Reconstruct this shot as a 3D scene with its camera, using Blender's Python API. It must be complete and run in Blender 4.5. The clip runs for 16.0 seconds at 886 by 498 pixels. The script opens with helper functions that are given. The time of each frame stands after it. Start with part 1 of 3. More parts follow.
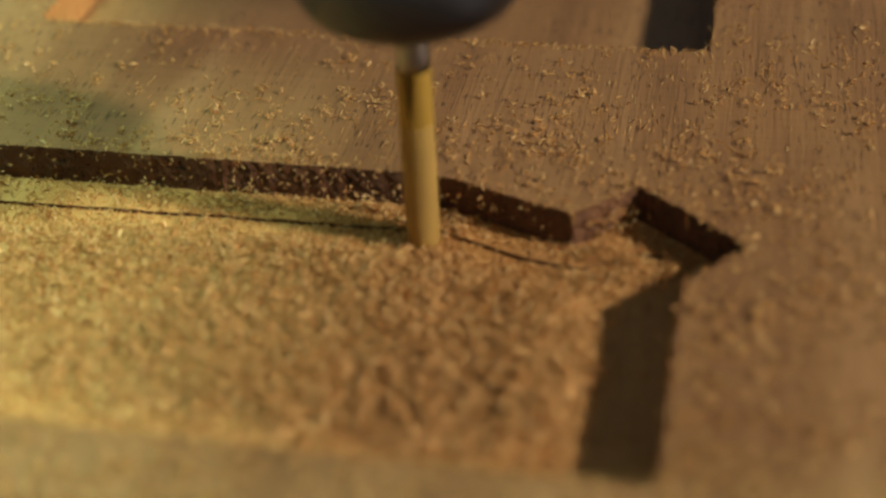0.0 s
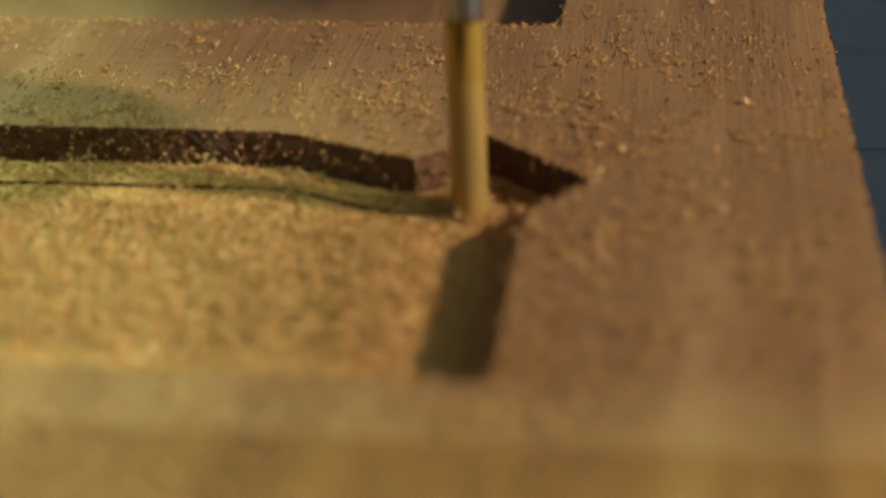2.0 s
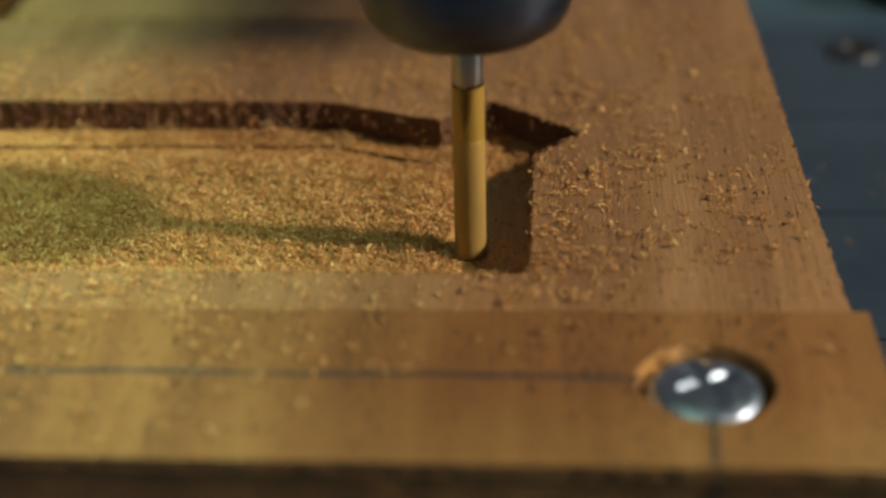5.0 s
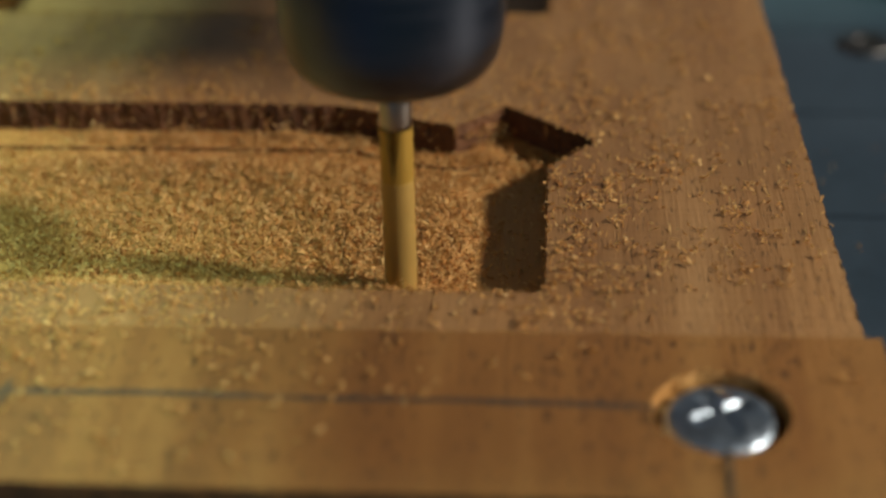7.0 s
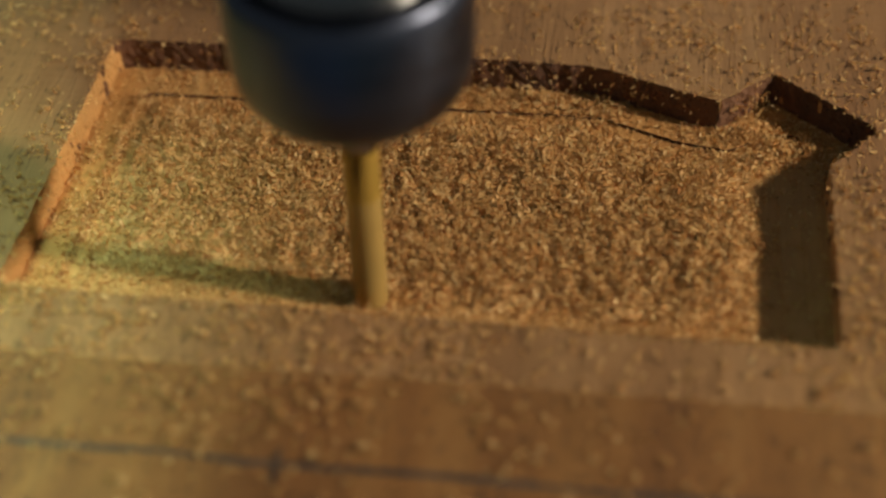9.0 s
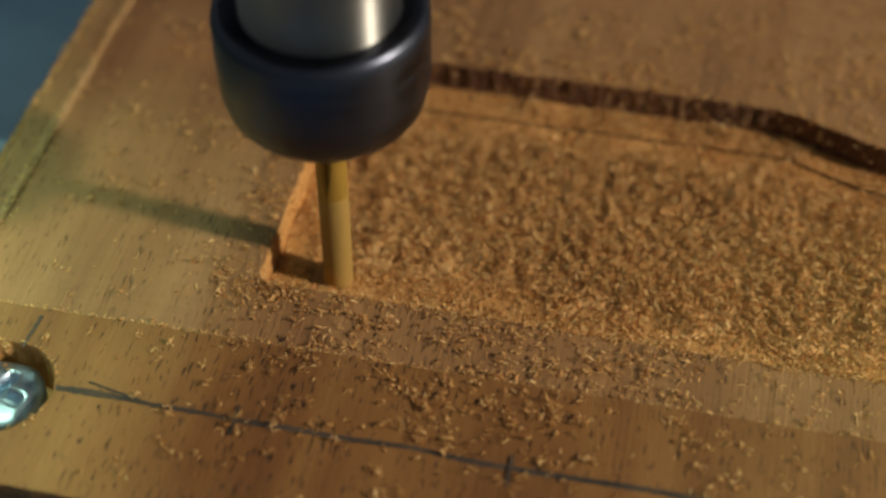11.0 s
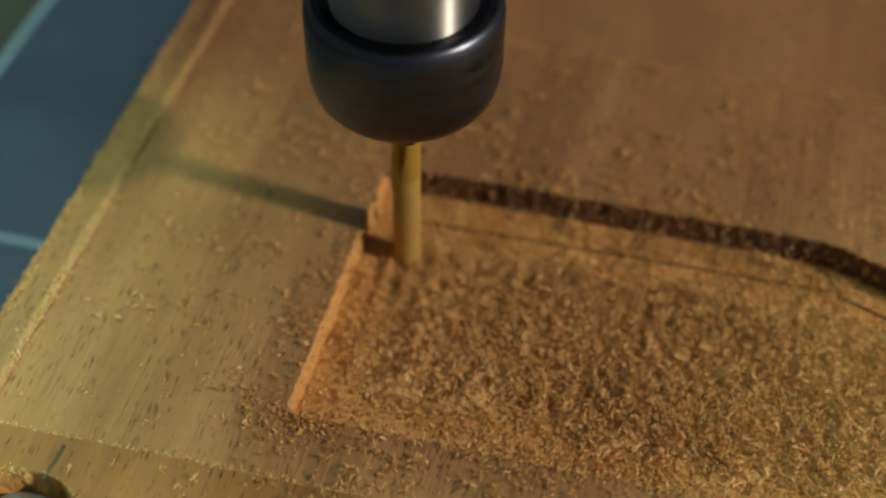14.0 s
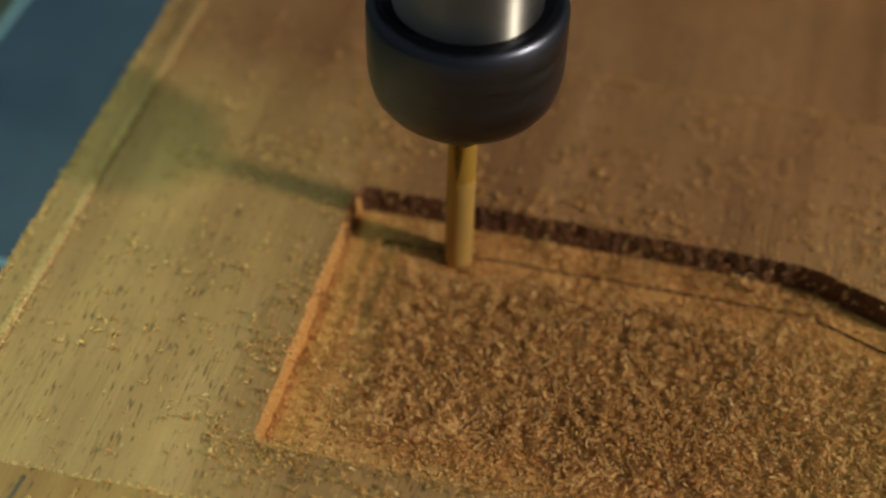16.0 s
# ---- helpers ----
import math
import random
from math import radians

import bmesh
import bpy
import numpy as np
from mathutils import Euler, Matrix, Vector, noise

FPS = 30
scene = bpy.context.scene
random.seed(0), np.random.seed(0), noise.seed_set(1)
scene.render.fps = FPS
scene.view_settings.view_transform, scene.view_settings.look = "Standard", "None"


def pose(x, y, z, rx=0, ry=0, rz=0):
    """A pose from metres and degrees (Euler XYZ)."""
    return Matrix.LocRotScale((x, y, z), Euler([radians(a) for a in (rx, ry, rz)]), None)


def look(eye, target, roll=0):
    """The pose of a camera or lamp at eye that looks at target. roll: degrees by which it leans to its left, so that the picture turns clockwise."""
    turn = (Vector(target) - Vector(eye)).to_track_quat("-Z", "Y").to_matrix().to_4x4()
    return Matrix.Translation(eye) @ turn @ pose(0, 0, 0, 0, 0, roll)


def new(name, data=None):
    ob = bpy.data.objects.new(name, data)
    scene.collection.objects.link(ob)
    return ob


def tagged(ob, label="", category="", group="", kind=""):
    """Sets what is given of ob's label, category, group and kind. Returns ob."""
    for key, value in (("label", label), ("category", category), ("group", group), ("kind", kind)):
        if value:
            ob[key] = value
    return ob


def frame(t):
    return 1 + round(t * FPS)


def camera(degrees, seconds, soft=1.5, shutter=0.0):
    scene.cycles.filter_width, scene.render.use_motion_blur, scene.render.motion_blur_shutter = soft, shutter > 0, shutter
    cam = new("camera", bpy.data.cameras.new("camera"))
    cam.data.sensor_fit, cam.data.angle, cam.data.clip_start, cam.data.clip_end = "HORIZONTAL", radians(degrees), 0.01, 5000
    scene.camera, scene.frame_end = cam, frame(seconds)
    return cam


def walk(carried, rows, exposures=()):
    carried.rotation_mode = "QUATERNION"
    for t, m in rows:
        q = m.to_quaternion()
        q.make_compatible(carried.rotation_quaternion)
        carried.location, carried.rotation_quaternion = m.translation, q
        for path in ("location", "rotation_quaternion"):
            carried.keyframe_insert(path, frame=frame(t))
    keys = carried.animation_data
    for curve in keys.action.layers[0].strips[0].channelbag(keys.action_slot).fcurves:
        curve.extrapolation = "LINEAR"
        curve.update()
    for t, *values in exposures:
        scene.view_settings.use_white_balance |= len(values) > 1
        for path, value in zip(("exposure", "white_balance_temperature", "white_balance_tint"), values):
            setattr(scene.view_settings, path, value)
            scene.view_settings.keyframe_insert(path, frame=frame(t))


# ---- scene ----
U = 0.0095                      # one plan unit in metres (the cutter is a 3.2 mm one)

# ---- camera ----
cam = camera(31.74, 16.0, 2.5, 0.3)
cam.data.dof.use_dof = True
cam.data.dof.focus_distance = 16.2 * U
cam.data.dof.aperture_fstop = 13.0
PATH = [
    (0, (0.419, -8.506, 8.083), (-2.332, 3.477, -0.510), -2.99),
    (0.5, (0.568, -8.752, 7.520), (-2.228, 3.651, -0.439), -2.65),
    (1, (1.011, -9.116, 7.287), (-1.840, 3.492, -0.322), -3.02),
    (1.5, (1.432, -9.203, 6.614), (-1.104, 3.582, -0.811), -2.30),
    (2, (1.184, -9.060, 6.252), (-0.924, 3.828, -1.127), -2.64),
    (2.5, (1.010, -9.010, 6.638), (-0.786, 3.753, -1.036), -2.49),
    (3, (0.940, -9.776, 7.175), (-0.523, 3.013, -0.526), -2.32),
    (3.5, (0.632, -10.685, 7.639), (-0.447, 2.222, 0.074), -2.03),
    (4, (-0.201, -11.814, 7.774), (-1.188, 1.133, 0.263), -1.77),
    (4.5, (0.005, -12.587, 7.773), (-1.014, 0.408, 0.350), -1.98),
    (5, (0.142, -12.912, 7.484), (-0.844, 0.145, 0.167), -1.59),
    (5.2, (0.189, -13.009, 7.365), (-0.712, 0.089, 0.110), -1.23),
    (7.3, (-0.140, -12.428, 8.187), (-1.160, 0.179, 0.123), -1.01),
    (7.5, (-0.640, -11.915, 8.204), (-1.766, 0.347, -0.362), -1.31),
    (8, (-1.126, -10.701, 8.859), (-2.631, 1.079, -0.304), -2.10),
    (8.5, (-1.656, -10.246, 9.689), (-3.136, 1.099, -0.011), -1.29),
    (9, (-1.999, -9.882, 9.995), (-3.706, 1.049, -0.134), -1.87),
    (9.5, (-1.996, -9.800, 10.472), (-4.008, 0.714, -0.036), -1.67),
    (10, (-2.395, -10.152, 11.106), (-4.596, 0.230, 0.506), -1.29),
    (10.2, (-2.762, -10.252, 11.469), (-4.795, 0.032, 0.734), -0.47),
    (12.3, (-3.837, -11.337, 12.912), (-6.382, -1.234, 2.121), 1.23),
    (12.5, (-4.005, -11.339, 13.102), (-6.353, -1.219, 2.282), 1.71),
    (13, (-4.273, -10.623, 12.948), (-6.370, -0.435, 2.140), 3.10),
    (13.5, (-3.982, -10.166, 12.777), (-6.253, 0.149, 2.126), 2.35),
    (14, (-3.723, -9.672, 12.748), (-6.267, 0.645, 2.160), 0.60),
    (14.5, (-4.011, -9.349, 12.747), (-6.346, 0.994, 2.137), 1.33),
    (15, (-4.053, -9.544, 12.656), (-6.596, 0.932, 2.226), 0.92),
    (15.5, (-4.115, -9.518, 12.666), (-6.459, 1.000, 2.231), 1.46),
    (16, (-3.758, -9.200, 12.670), (-6.106, 1.157, 2.077), 1.56),
]
walk(cam, [(t, look(Vector(e) * U, Vector(g) * U, r)) for t, e, g, r in PATH],
     [(0, 0.0), (12.3, 0.0), (13, -0.04), (14, -0.14), (15, -0.18), (16, -0.24)])

# ---- light ----
scene.view_settings.exposure = 0.0
world = bpy.data.worlds.new("room_air")
scene.world = world
world.use_nodes = True
world.node_tree.nodes["Background"].inputs[0].default_value = (0.84, 0.93, 0.95, 1)
world.node_tree.nodes["Background"].inputs[1].default_value = 0.115


def area_lamp(name, place, target, size, power, colour):
    lamp = bpy.data.lights.new(name, "AREA")
    lamp.shape, lamp.size, lamp.energy, lamp.color = "DISK", size, power, colour
    ob = new(name, lamp)
    ob.matrix_world = look(place, target)
    return ob


# the warm work lamp beside the machine, and the cool ceiling light
area_lamp("work_lamp_light", Vector((64, -7.0, 39)) * U, Vector((-3, 2, 0)) * U, 0.05, 6.45, (1.0, 0.862, 0.665))
area_lamp("ceiling_light", Vector((-26, 6, 110)) * U, Vector((-6, 2, 0)) * U, 0.34, 13.4, (0.67, 1.0, 0.63))


# ---- materials ----
def material(name):
    m = bpy.data.materials.new(name)
    m.use_nodes = True
    return m, m.node_tree.nodes, m.node_tree.links, m.node_tree.nodes["Principled BSDF"]


def coords(n, l, scale):
    """Object coordinates in plan units, stretched by scale."""
    tex, mp = n.new("ShaderNodeTexCoord"), n.new("ShaderNodeMapping")
    mp.inputs["Scale"].default_value = [s / U for s in scale]
    l.new(tex.outputs["Object"], mp.inputs["Vector"])
    return mp.outputs[0]


def noise_tex(n, l, scale, detail=4.0, rough=0.6, dist=0.0):
    t = n.new("ShaderNodeTexNoise")
    t.inputs["Scale"].default_value, t.inputs["Detail"].default_value = 1.0, detail
    t.inputs["Roughness"].default_value, t.inputs["Distortion"].default_value = rough, dist
    l.new(coords(n, l, scale), t.inputs["Vector"])
    return t.outputs["Fac"]


def ramp(n, l, fac, stops):
    r = n.new("ShaderNodeValToRGB")
    e = r.color_ramp.elements
    while len(e) < len(stops):
        e.new(0.5)
    for el, (p, c) in zip(e, stops):
        el.position = p
        el.color = (*c, 1) if len(c) == 3 else c
    l.new(fac, r.inputs[0])
    return r.outputs["Color"]


def blend(n, l, a, b, fac, mode="MIX"):
    m = n.new("ShaderNodeMix")
    m.data_type, m.blend_type = "RGBA", mode
    for sock, v in ((m.inputs[0], fac), (m.inputs[6], a), (m.inputs[7], b)):
        if hasattr(v, "is_linked"):
            l.new(v, sock)
        else:
            sock.default_value = v
    return m.outputs[2]


def bump(n, l, height, strength, dist, after=None):
    b = n.new("ShaderNodeBump")
    b.inputs["Strength"].default_value, b.inputs["Distance"].default_value = strength, dist * U
    l.new(height, b.inputs["Height"])
    if after is not None:
        l.new(after, b.inputs["Normal"])
    return b.outputs[0]


def grey(v):
    return (v, v, v)


def wood(name, dark, mid, light, pores=0.5, rough=0.5, tool=0.0, fuzz=0.5, axis="y"):
    """Open-pored brown timber with the grain along y. tool: marks that the cutter left along its passes."""
    m, n, l, p = material(name)
    broad = noise_tex(n, l, (1.1, 0.10, 1.1), 3.0, 0.55, 0.6)
    fibre = noise_tex(n, l, (26, 0.9, 26), 5.0, 0.65)
    spots = noise_tex(n, l, (0.55, 0.5, 0.55), 5.0, 0.6)
    colour = ramp(n, l, broad, [(0.28, dark), (0.5, mid), (0.74, light)])
    colour = blend(n, l, colour, ramp(n, l, fibre, [(0.25, grey(0.68)), (0.75, grey(1.15))]), 0.45, "MULTIPLY")
    colour = blend(n, l, colour, ramp(n, l, spots, [(0.3, grey(0.80)), (0.7, grey(1.12))]), 0.8, "MULTIPLY")
    # open pores: short dark dashes along the grain, crowded in some bands
    crowd = ramp(n, l, noise_tex(n, l, (1.6, 0.35, 1.6), 2.0, 0.5), [(0.35, grey(0.0)), (0.68, grey(0.07))])
    hole = blend(n, l, noise_tex(n, l, (36, 4.6, 36), 2.0, 0.4), crowd, 1.0, "ADD")
    pit = ramp(n, l, hole, [(0.665, grey(1.0)), (0.705, grey(0.0))])
    colour = blend(n, l, colour, ramp(n, l, pit, [(0.0, [c * 0.16 for c in dark]), (1.0, grey(1.0))]), min(1.0, pores * 1.5), "MULTIPLY")
    l.new(colour, p.inputs["Base Color"])
    l.new(ramp(n, l, fibre, [(0.2, grey(rough - 0.08)), (0.8, grey(rough + 0.12))]), p.inputs["Roughness"])
    p.inputs["Specular IOR Level"].default_value = 0.5
    nrm = bump(n, l, fibre, fuzz, 0.03)
    nrm = bump(n, l, pit, pores, 0.03, nrm)
    if tool:
        marks = noise_tex(n, l, (9.0, 0.35, 1.0), 2.0, 0.5)
        nrm = bump(n, l, marks, tool, 0.05, nrm)
        passes = noise_tex(n, l, (0.30, 13.0, 1.0), 2.0, 0.5)
        nrm = bump(n, l, passes, tool * 0.6, 0.03, nrm)
    l.new(nrm, p.inputs["Normal"])
    return m


def chip_wood(name, tones):
    m, n, l, p = material(name)
    geo = n.new("ShaderNodeNewGeometry")
    tone = ramp(n, l, geo.outputs["Random Per Island"], tones)
    tone = blend(n, l, tone, ramp(n, l, noise_tex(n, l, (20, 20, 20), 2.0), [(0.3, grey(0.75)), (0.7, grey(1.15))]), 0.7, "MULTIPLY")
    l.new(tone, p.inputs["Base Color"])
    p.inputs["Roughness"].default_value = 0.7
    p.inputs["Specular IOR Level"].default_value = 0.25
    # thin shavings let some light through
    thin, both = n.new("ShaderNodeBsdfTranslucent"), n.new("ShaderNodeMixShader")
    l.new(tone, thin.inputs["Color"])
    both.inputs[0].default_value = 0.44
    l.new(p.outputs[0], both.inputs[1])
    l.new(thin.outputs[0], both.inputs[2])
    l.new(both.outputs[0], n["Material Output"].inputs["Surface"])
    return m


def metal(name, colour, rough, scale, streak=0.12, metallic=1.0):
    m, n, l, p = material(name)
    wear = noise_tex(n, l, scale, 4.0, 0.6)
    l.new(blend(n, l, (*colour, 1), ramp(n, l, wear, [(0.3, grey(0.7)), (0.7, grey(1.15))]), 0.6, "MULTIPLY"), p.inputs["Base Color"])
    l.new(ramp(n, l, wear, [(0.25, grey(max(0.03, rough - streak))), (0.75, grey(rough + streak))]), p.inputs["Roughness"])
    p.inputs["Metallic"].default_value = metallic
    return m


def plain(name, a, b, rough, scale, strength=0.15):
    m, n, l, p = material(name)
    big, fine = noise_tex(n, l, scale, 4.0), noise_tex(n, l, [s * 14 for s in scale], 3.0)
    colour = blend(n, l, ramp(n, l, big, [(0.3, a), (0.7, b)]), ramp(n, l, fine, [(0.3, grey(0.8)), (0.7, grey(1.15))]), 0.7, "MULTIPLY")
    l.new(colour, p.inputs["Base Color"])
    l.new(ramp(n, l, big, [(0.3, grey(rough - 0.08)), (0.7, grey(rough + 0.1))]), p.inputs["Roughness"])
    l.new(bump(n, l, fine, strength, 0.02), p.inputs["Normal"])
    return m


PLANED = wood("planed_timber", (0.230, 0.115, 0.050), (0.325, 0.177, 0.074), (0.395, 0.230, 0.104), 0.40, 0.46, 0.24, 0.45)
SAWN = wood("sawn_timber", (0.175, 0.073, 0.021), (0.247, 0.113, 0.031), (0.308, 0.158, 0.049), 0.55, 0.58, 0.0, 0.4)
EDGE = wood("pale_edge_timber", (0.22, 0.118, 0.046), (0.30, 0.168, 0.068), (0.385, 0.235, 0.104), 0.45, 0.55, 0.0, 0.6)
BEAD = wood("pale_torn_timber", (0.30, 0.18, 0.078), (0.39, 0.245, 0.11), (0.46, 0.305, 0.145), 0.3, 0.6, 0.0, 0.8)
CUT = wood("freshly_cut_timber", (0.43, 0.205, 0.062), (0.54, 0.28, 0.088), (0.62, 0.36, 0.13), 0.08, 0.62, 0.2, 0.6)
SAWDUST = plain("sawdust", (0.55, 0.33, 0.125), (0.67, 0.43, 0.18), 0.85, (3, 3, 3), 0.6)
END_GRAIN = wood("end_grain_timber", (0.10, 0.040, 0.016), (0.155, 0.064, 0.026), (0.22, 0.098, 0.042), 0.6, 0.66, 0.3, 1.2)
CHIP = chip_wood("timber_chips", [(0.0, (0.58, 0.30, 0.108)), (0.3, (0.75, 0.475, 0.185)), (0.7, (0.84, 0.605, 0.265)), (1.0, (0.90, 0.70, 0.38))])
GRAPHITE = plain("graphite", (0.026, 0.023, 0.022), (0.085, 0.062, 0.045), 0.75, (3, 3, 3))
BLACK_OXIDE = metal("black_oxide_steel", (0.085, 0.095, 0.13), 0.36, (0.6, 0.6, 8))
STEEL = metal("turned_steel", (0.41, 0.41, 0.40), 0.48, (0.4, 0.4, 1.5), 0.04, 0.95)
_nodes, _links = STEEL.node_tree.nodes, STEEL.node_tree.links
_way = _nodes.new("ShaderNodeTangent")
_way.direction_type, _way.axis = "RADIAL", "Z"
_links.new(_way.outputs[0], _nodes["Principled BSDF"].inputs["Tangent"])
_nodes["Principled BSDF"].inputs["Anisotropic"].default_value = 1.0
_nodes["Principled BSDF"].inputs["Anisotropic Rotation"].default_value = 0.25
GOLD = metal("gold_titanium_coating", (0.48, 0.315, 0.095), 0.58, (1.5, 1.5, 0.7), 0.1, 0.4)
GOLD.node_tree.nodes["Principled BSDF"].inputs["Specular IOR Level"].default_value = 0.2
# darker metal for the flute ends, with their shade put into the colour
FLUTE_SHADE = metal("shaded_flute_metal", (0.30, 0.185, 0.05), 0.55, (1.5, 1.5, 1.5))
SHANK = metal("bare_tool_steel", (0.34, 0.33, 0.33), 0.3, (0.6, 0.6, 4))
BRIGHT_GOLD = metal("polished_gold_coating", (0.48, 0.30, 0.055), 0.54, (2.5, 2.5, 0.5), 0.1, 0.5)
ZINC = metal("bright_zinc", (0.39, 0.48, 0.62), 0.40, (9, 9, 9), 0.12)
BED = plain("dark_blue_grey_bed_coating", (0.020, 0.038, 0.064), (0.033, 0.058, 0.094), 0.45, (0.25, 0.25, 0.25))
LEFT_BED = plain("slate_blue_bed_coating", (0.024, 0.037, 0.084), (0.036, 0.055, 0.118), 0.42, (0.25, 0.25, 0.25))
SEAM = plain("navy_seam", (0.006, 0.008, 0.022), (0.012, 0.014, 0.035), 0.6, (1, 1, 1))
PALE = plain("pale_blue_line", (0.13, 0.19, 0.30), (0.20, 0.26, 0.38), 0.5, (1, 1, 1))
RUBBER = plain("black_rubber", (0.012, 0.012, 0.013), (0.028, 0.028, 0.03), 0.55, (0.5, 0.5, 0.5))
PLASTER = plain("grey_screed", (0.30, 0.30, 0.28), (0.36, 0.36, 0.34), 0.8, (0.02, 0.02, 0.02))
CASE = metal("anodised_motor_case", (0.16, 0.16, 0.17), 0.4, (0.5, 0.5, 3))


# ---- builders ----
def part(name, bm, mat, parent=None, label="", smooth=False):
    """Links a bmesh in plan units as one mesh object, under parent if one is given."""
    bm.transform(Matrix.Scale(U, 4))
    data = bpy.data.meshes.new(name)
    bm.to_mesh(data)
    bm.free()
    data.materials.append(mat)
    if smooth:
        for f in data.polygons:
            f.use_smooth = True
    ob = new(name, data)
    ob.parent = parent
    return tagged(ob, label)


def thing(name, place, label, category, group="", kind=""):
    ob = new(name)
    ob.empty_display_size = 0.01
    ob.location = Vector(place) * U
    return tagged(ob, label, category, group, kind)


def lathe(profile, steps=64, cap=False):
    """A turned body from (radius, height) pairs."""
    bm = bmesh.new()
    rings = []
    for r, z in profile:
        rings.append([bm.verts.new((r * math.cos(a), r * math.sin(a), z)) for a in [2 * math.pi * k / steps for k in range(steps)]])
    for a, b in zip(rings, rings[1:]):
        for k in range(steps):
            bm.faces.new((a[k], a[(k + 1) % steps], b[(k + 1) % steps], b[k]))
    if cap:
        bm.faces.new(list(reversed(rings[0])))
        bm.faces.new(rings[-1])
    bmesh.ops.recalc_face_normals(bm, faces=bm.faces)
    return bm


def box(x0, y0, z0, x1, y1, z1, bevel=0.0):
    bm = bmesh.new()
    bmesh.ops.create_cube(bm, size=1, matrix=Matrix.LocRotScale(((x0 + x1) / 2, (y0 + y1) / 2, (z0 + z1) / 2), None, (x1 - x0, y1 - y0, z1 - z0)))
    if bevel:
        bmesh.ops.bevel(bm, geom=list(bm.edges), offset=bevel, segments=2, affect="EDGES")
    return bm


def rounded(corners):
    """A closed outline from (x, y, radius) corners, with arcs in place of the corners."""
    out = []
    for k, (x, y, r) in enumerate(corners):
        p, a, b = Vector((x, y)), Vector(corners[k - 1][:2]), Vector(corners[(k + 1) % len(corners)][:2])
        if r <= 0:
            out.append(p)
            continue
        u, v = (a - p).normalized(), (b - p).normalized()
        half = u.angle(v) / 2
        back = r / math.tan(half)
        mid = p + (u + v).normalized() * (r / math.sin(half))
        s, e = p + u * back - mid, p + v * back - mid
        a0 = math.atan2(s.y, s.x)
        swing = (math.atan2(e.y, e.x) - a0 + math.pi) % (2 * math.pi) - math.pi
        for q in range(7):
            a = a0 + swing * q / 6
            out.append(mid + Vector((r * math.cos(a), r * math.sin(a))))
    return out


def ragged(outline, step, rough, seed):
    """The outline cut into short pieces, each nudged a little, like a torn edge."""
    rnd = random.Random(seed)
    out = []
    for a, b in zip(outline, outline[1:] + outline[:1]):
        count = max(1, int((b - a).length / step))
        for k in range(count):
            out.append(a.lerp(b, k / count) + Vector((rnd.gauss(0, rough), rnd.gauss(0, rough))))
    return out


def offset(line, by):
    """The outline moved inwards by a small distance (counter-clockwise outlines)."""
    out = []
    for k, p in enumerate(line):
        d = (line[(k + 1) % len(line)] - line[k - 1]).normalized()
        out.append(p + Vector((-d.y, d.x)) * by)
    return out


def sheet(outlines, z):
    """A flat face bounded by the first outline, with the others as holes. z: a height or a function of x, y."""
    bm = bmesh.new()
    for line in outlines:
        vs = [bm.verts.new((p.x, p.y, z)) for p in line]
        if len(outlines) == 1:
            bmesh.ops.triangulate(bm, faces=[bm.faces.new(vs)])
            bm.normal_update()
            break
        for a, b in zip(vs, vs[1:] + vs[:1]):
            bm.edges.new((a, b))
    else:
        bmesh.ops.triangle_fill(bm, use_beauty=True, use_dissolve=False, edges=list(bm.edges))
    for f in bm.faces:
        if f.normal.z < 0:
            f.normal_flip()
    bm.normal_update()
    for f in bm.faces:
        if f.normal.z < 0:
            f.normal_flip()
    return bm


def wall_band(line, z0, z1, rows=5, rough=0.0, seed=1):
    """An upright band along a closed outline."""
    rnd = random.Random(seed)
    bm = bmesh.new()
    levels = []
    for k in range(rows + 1):
        push = 0.0 if k in (0, rows) else rough
        levels.append([bm.verts.new((p.x + rnd.gauss(0, push) if push else p.x, p.y + rnd.gauss(0, push) if push else p.y, z0 + (z1 - z0) * k / rows)) for p in line])
    for a, b in zip(levels, levels[1:]):
        for k in range(len(line)):
            j = (k + 1) % len(line)
            bm.faces.new((a[k], a[j], b[j], b[k]))
    return bm


def inside(x, y, line):
    hit = False
    for a, b in zip(line, line[1:] + line[:1]):
        if (a.y > y) != (b.y > y) and x < (b.x - a.x) * (y - a.y) / (b.y - a.y) + a.x:
            hit = not hit
    return hit


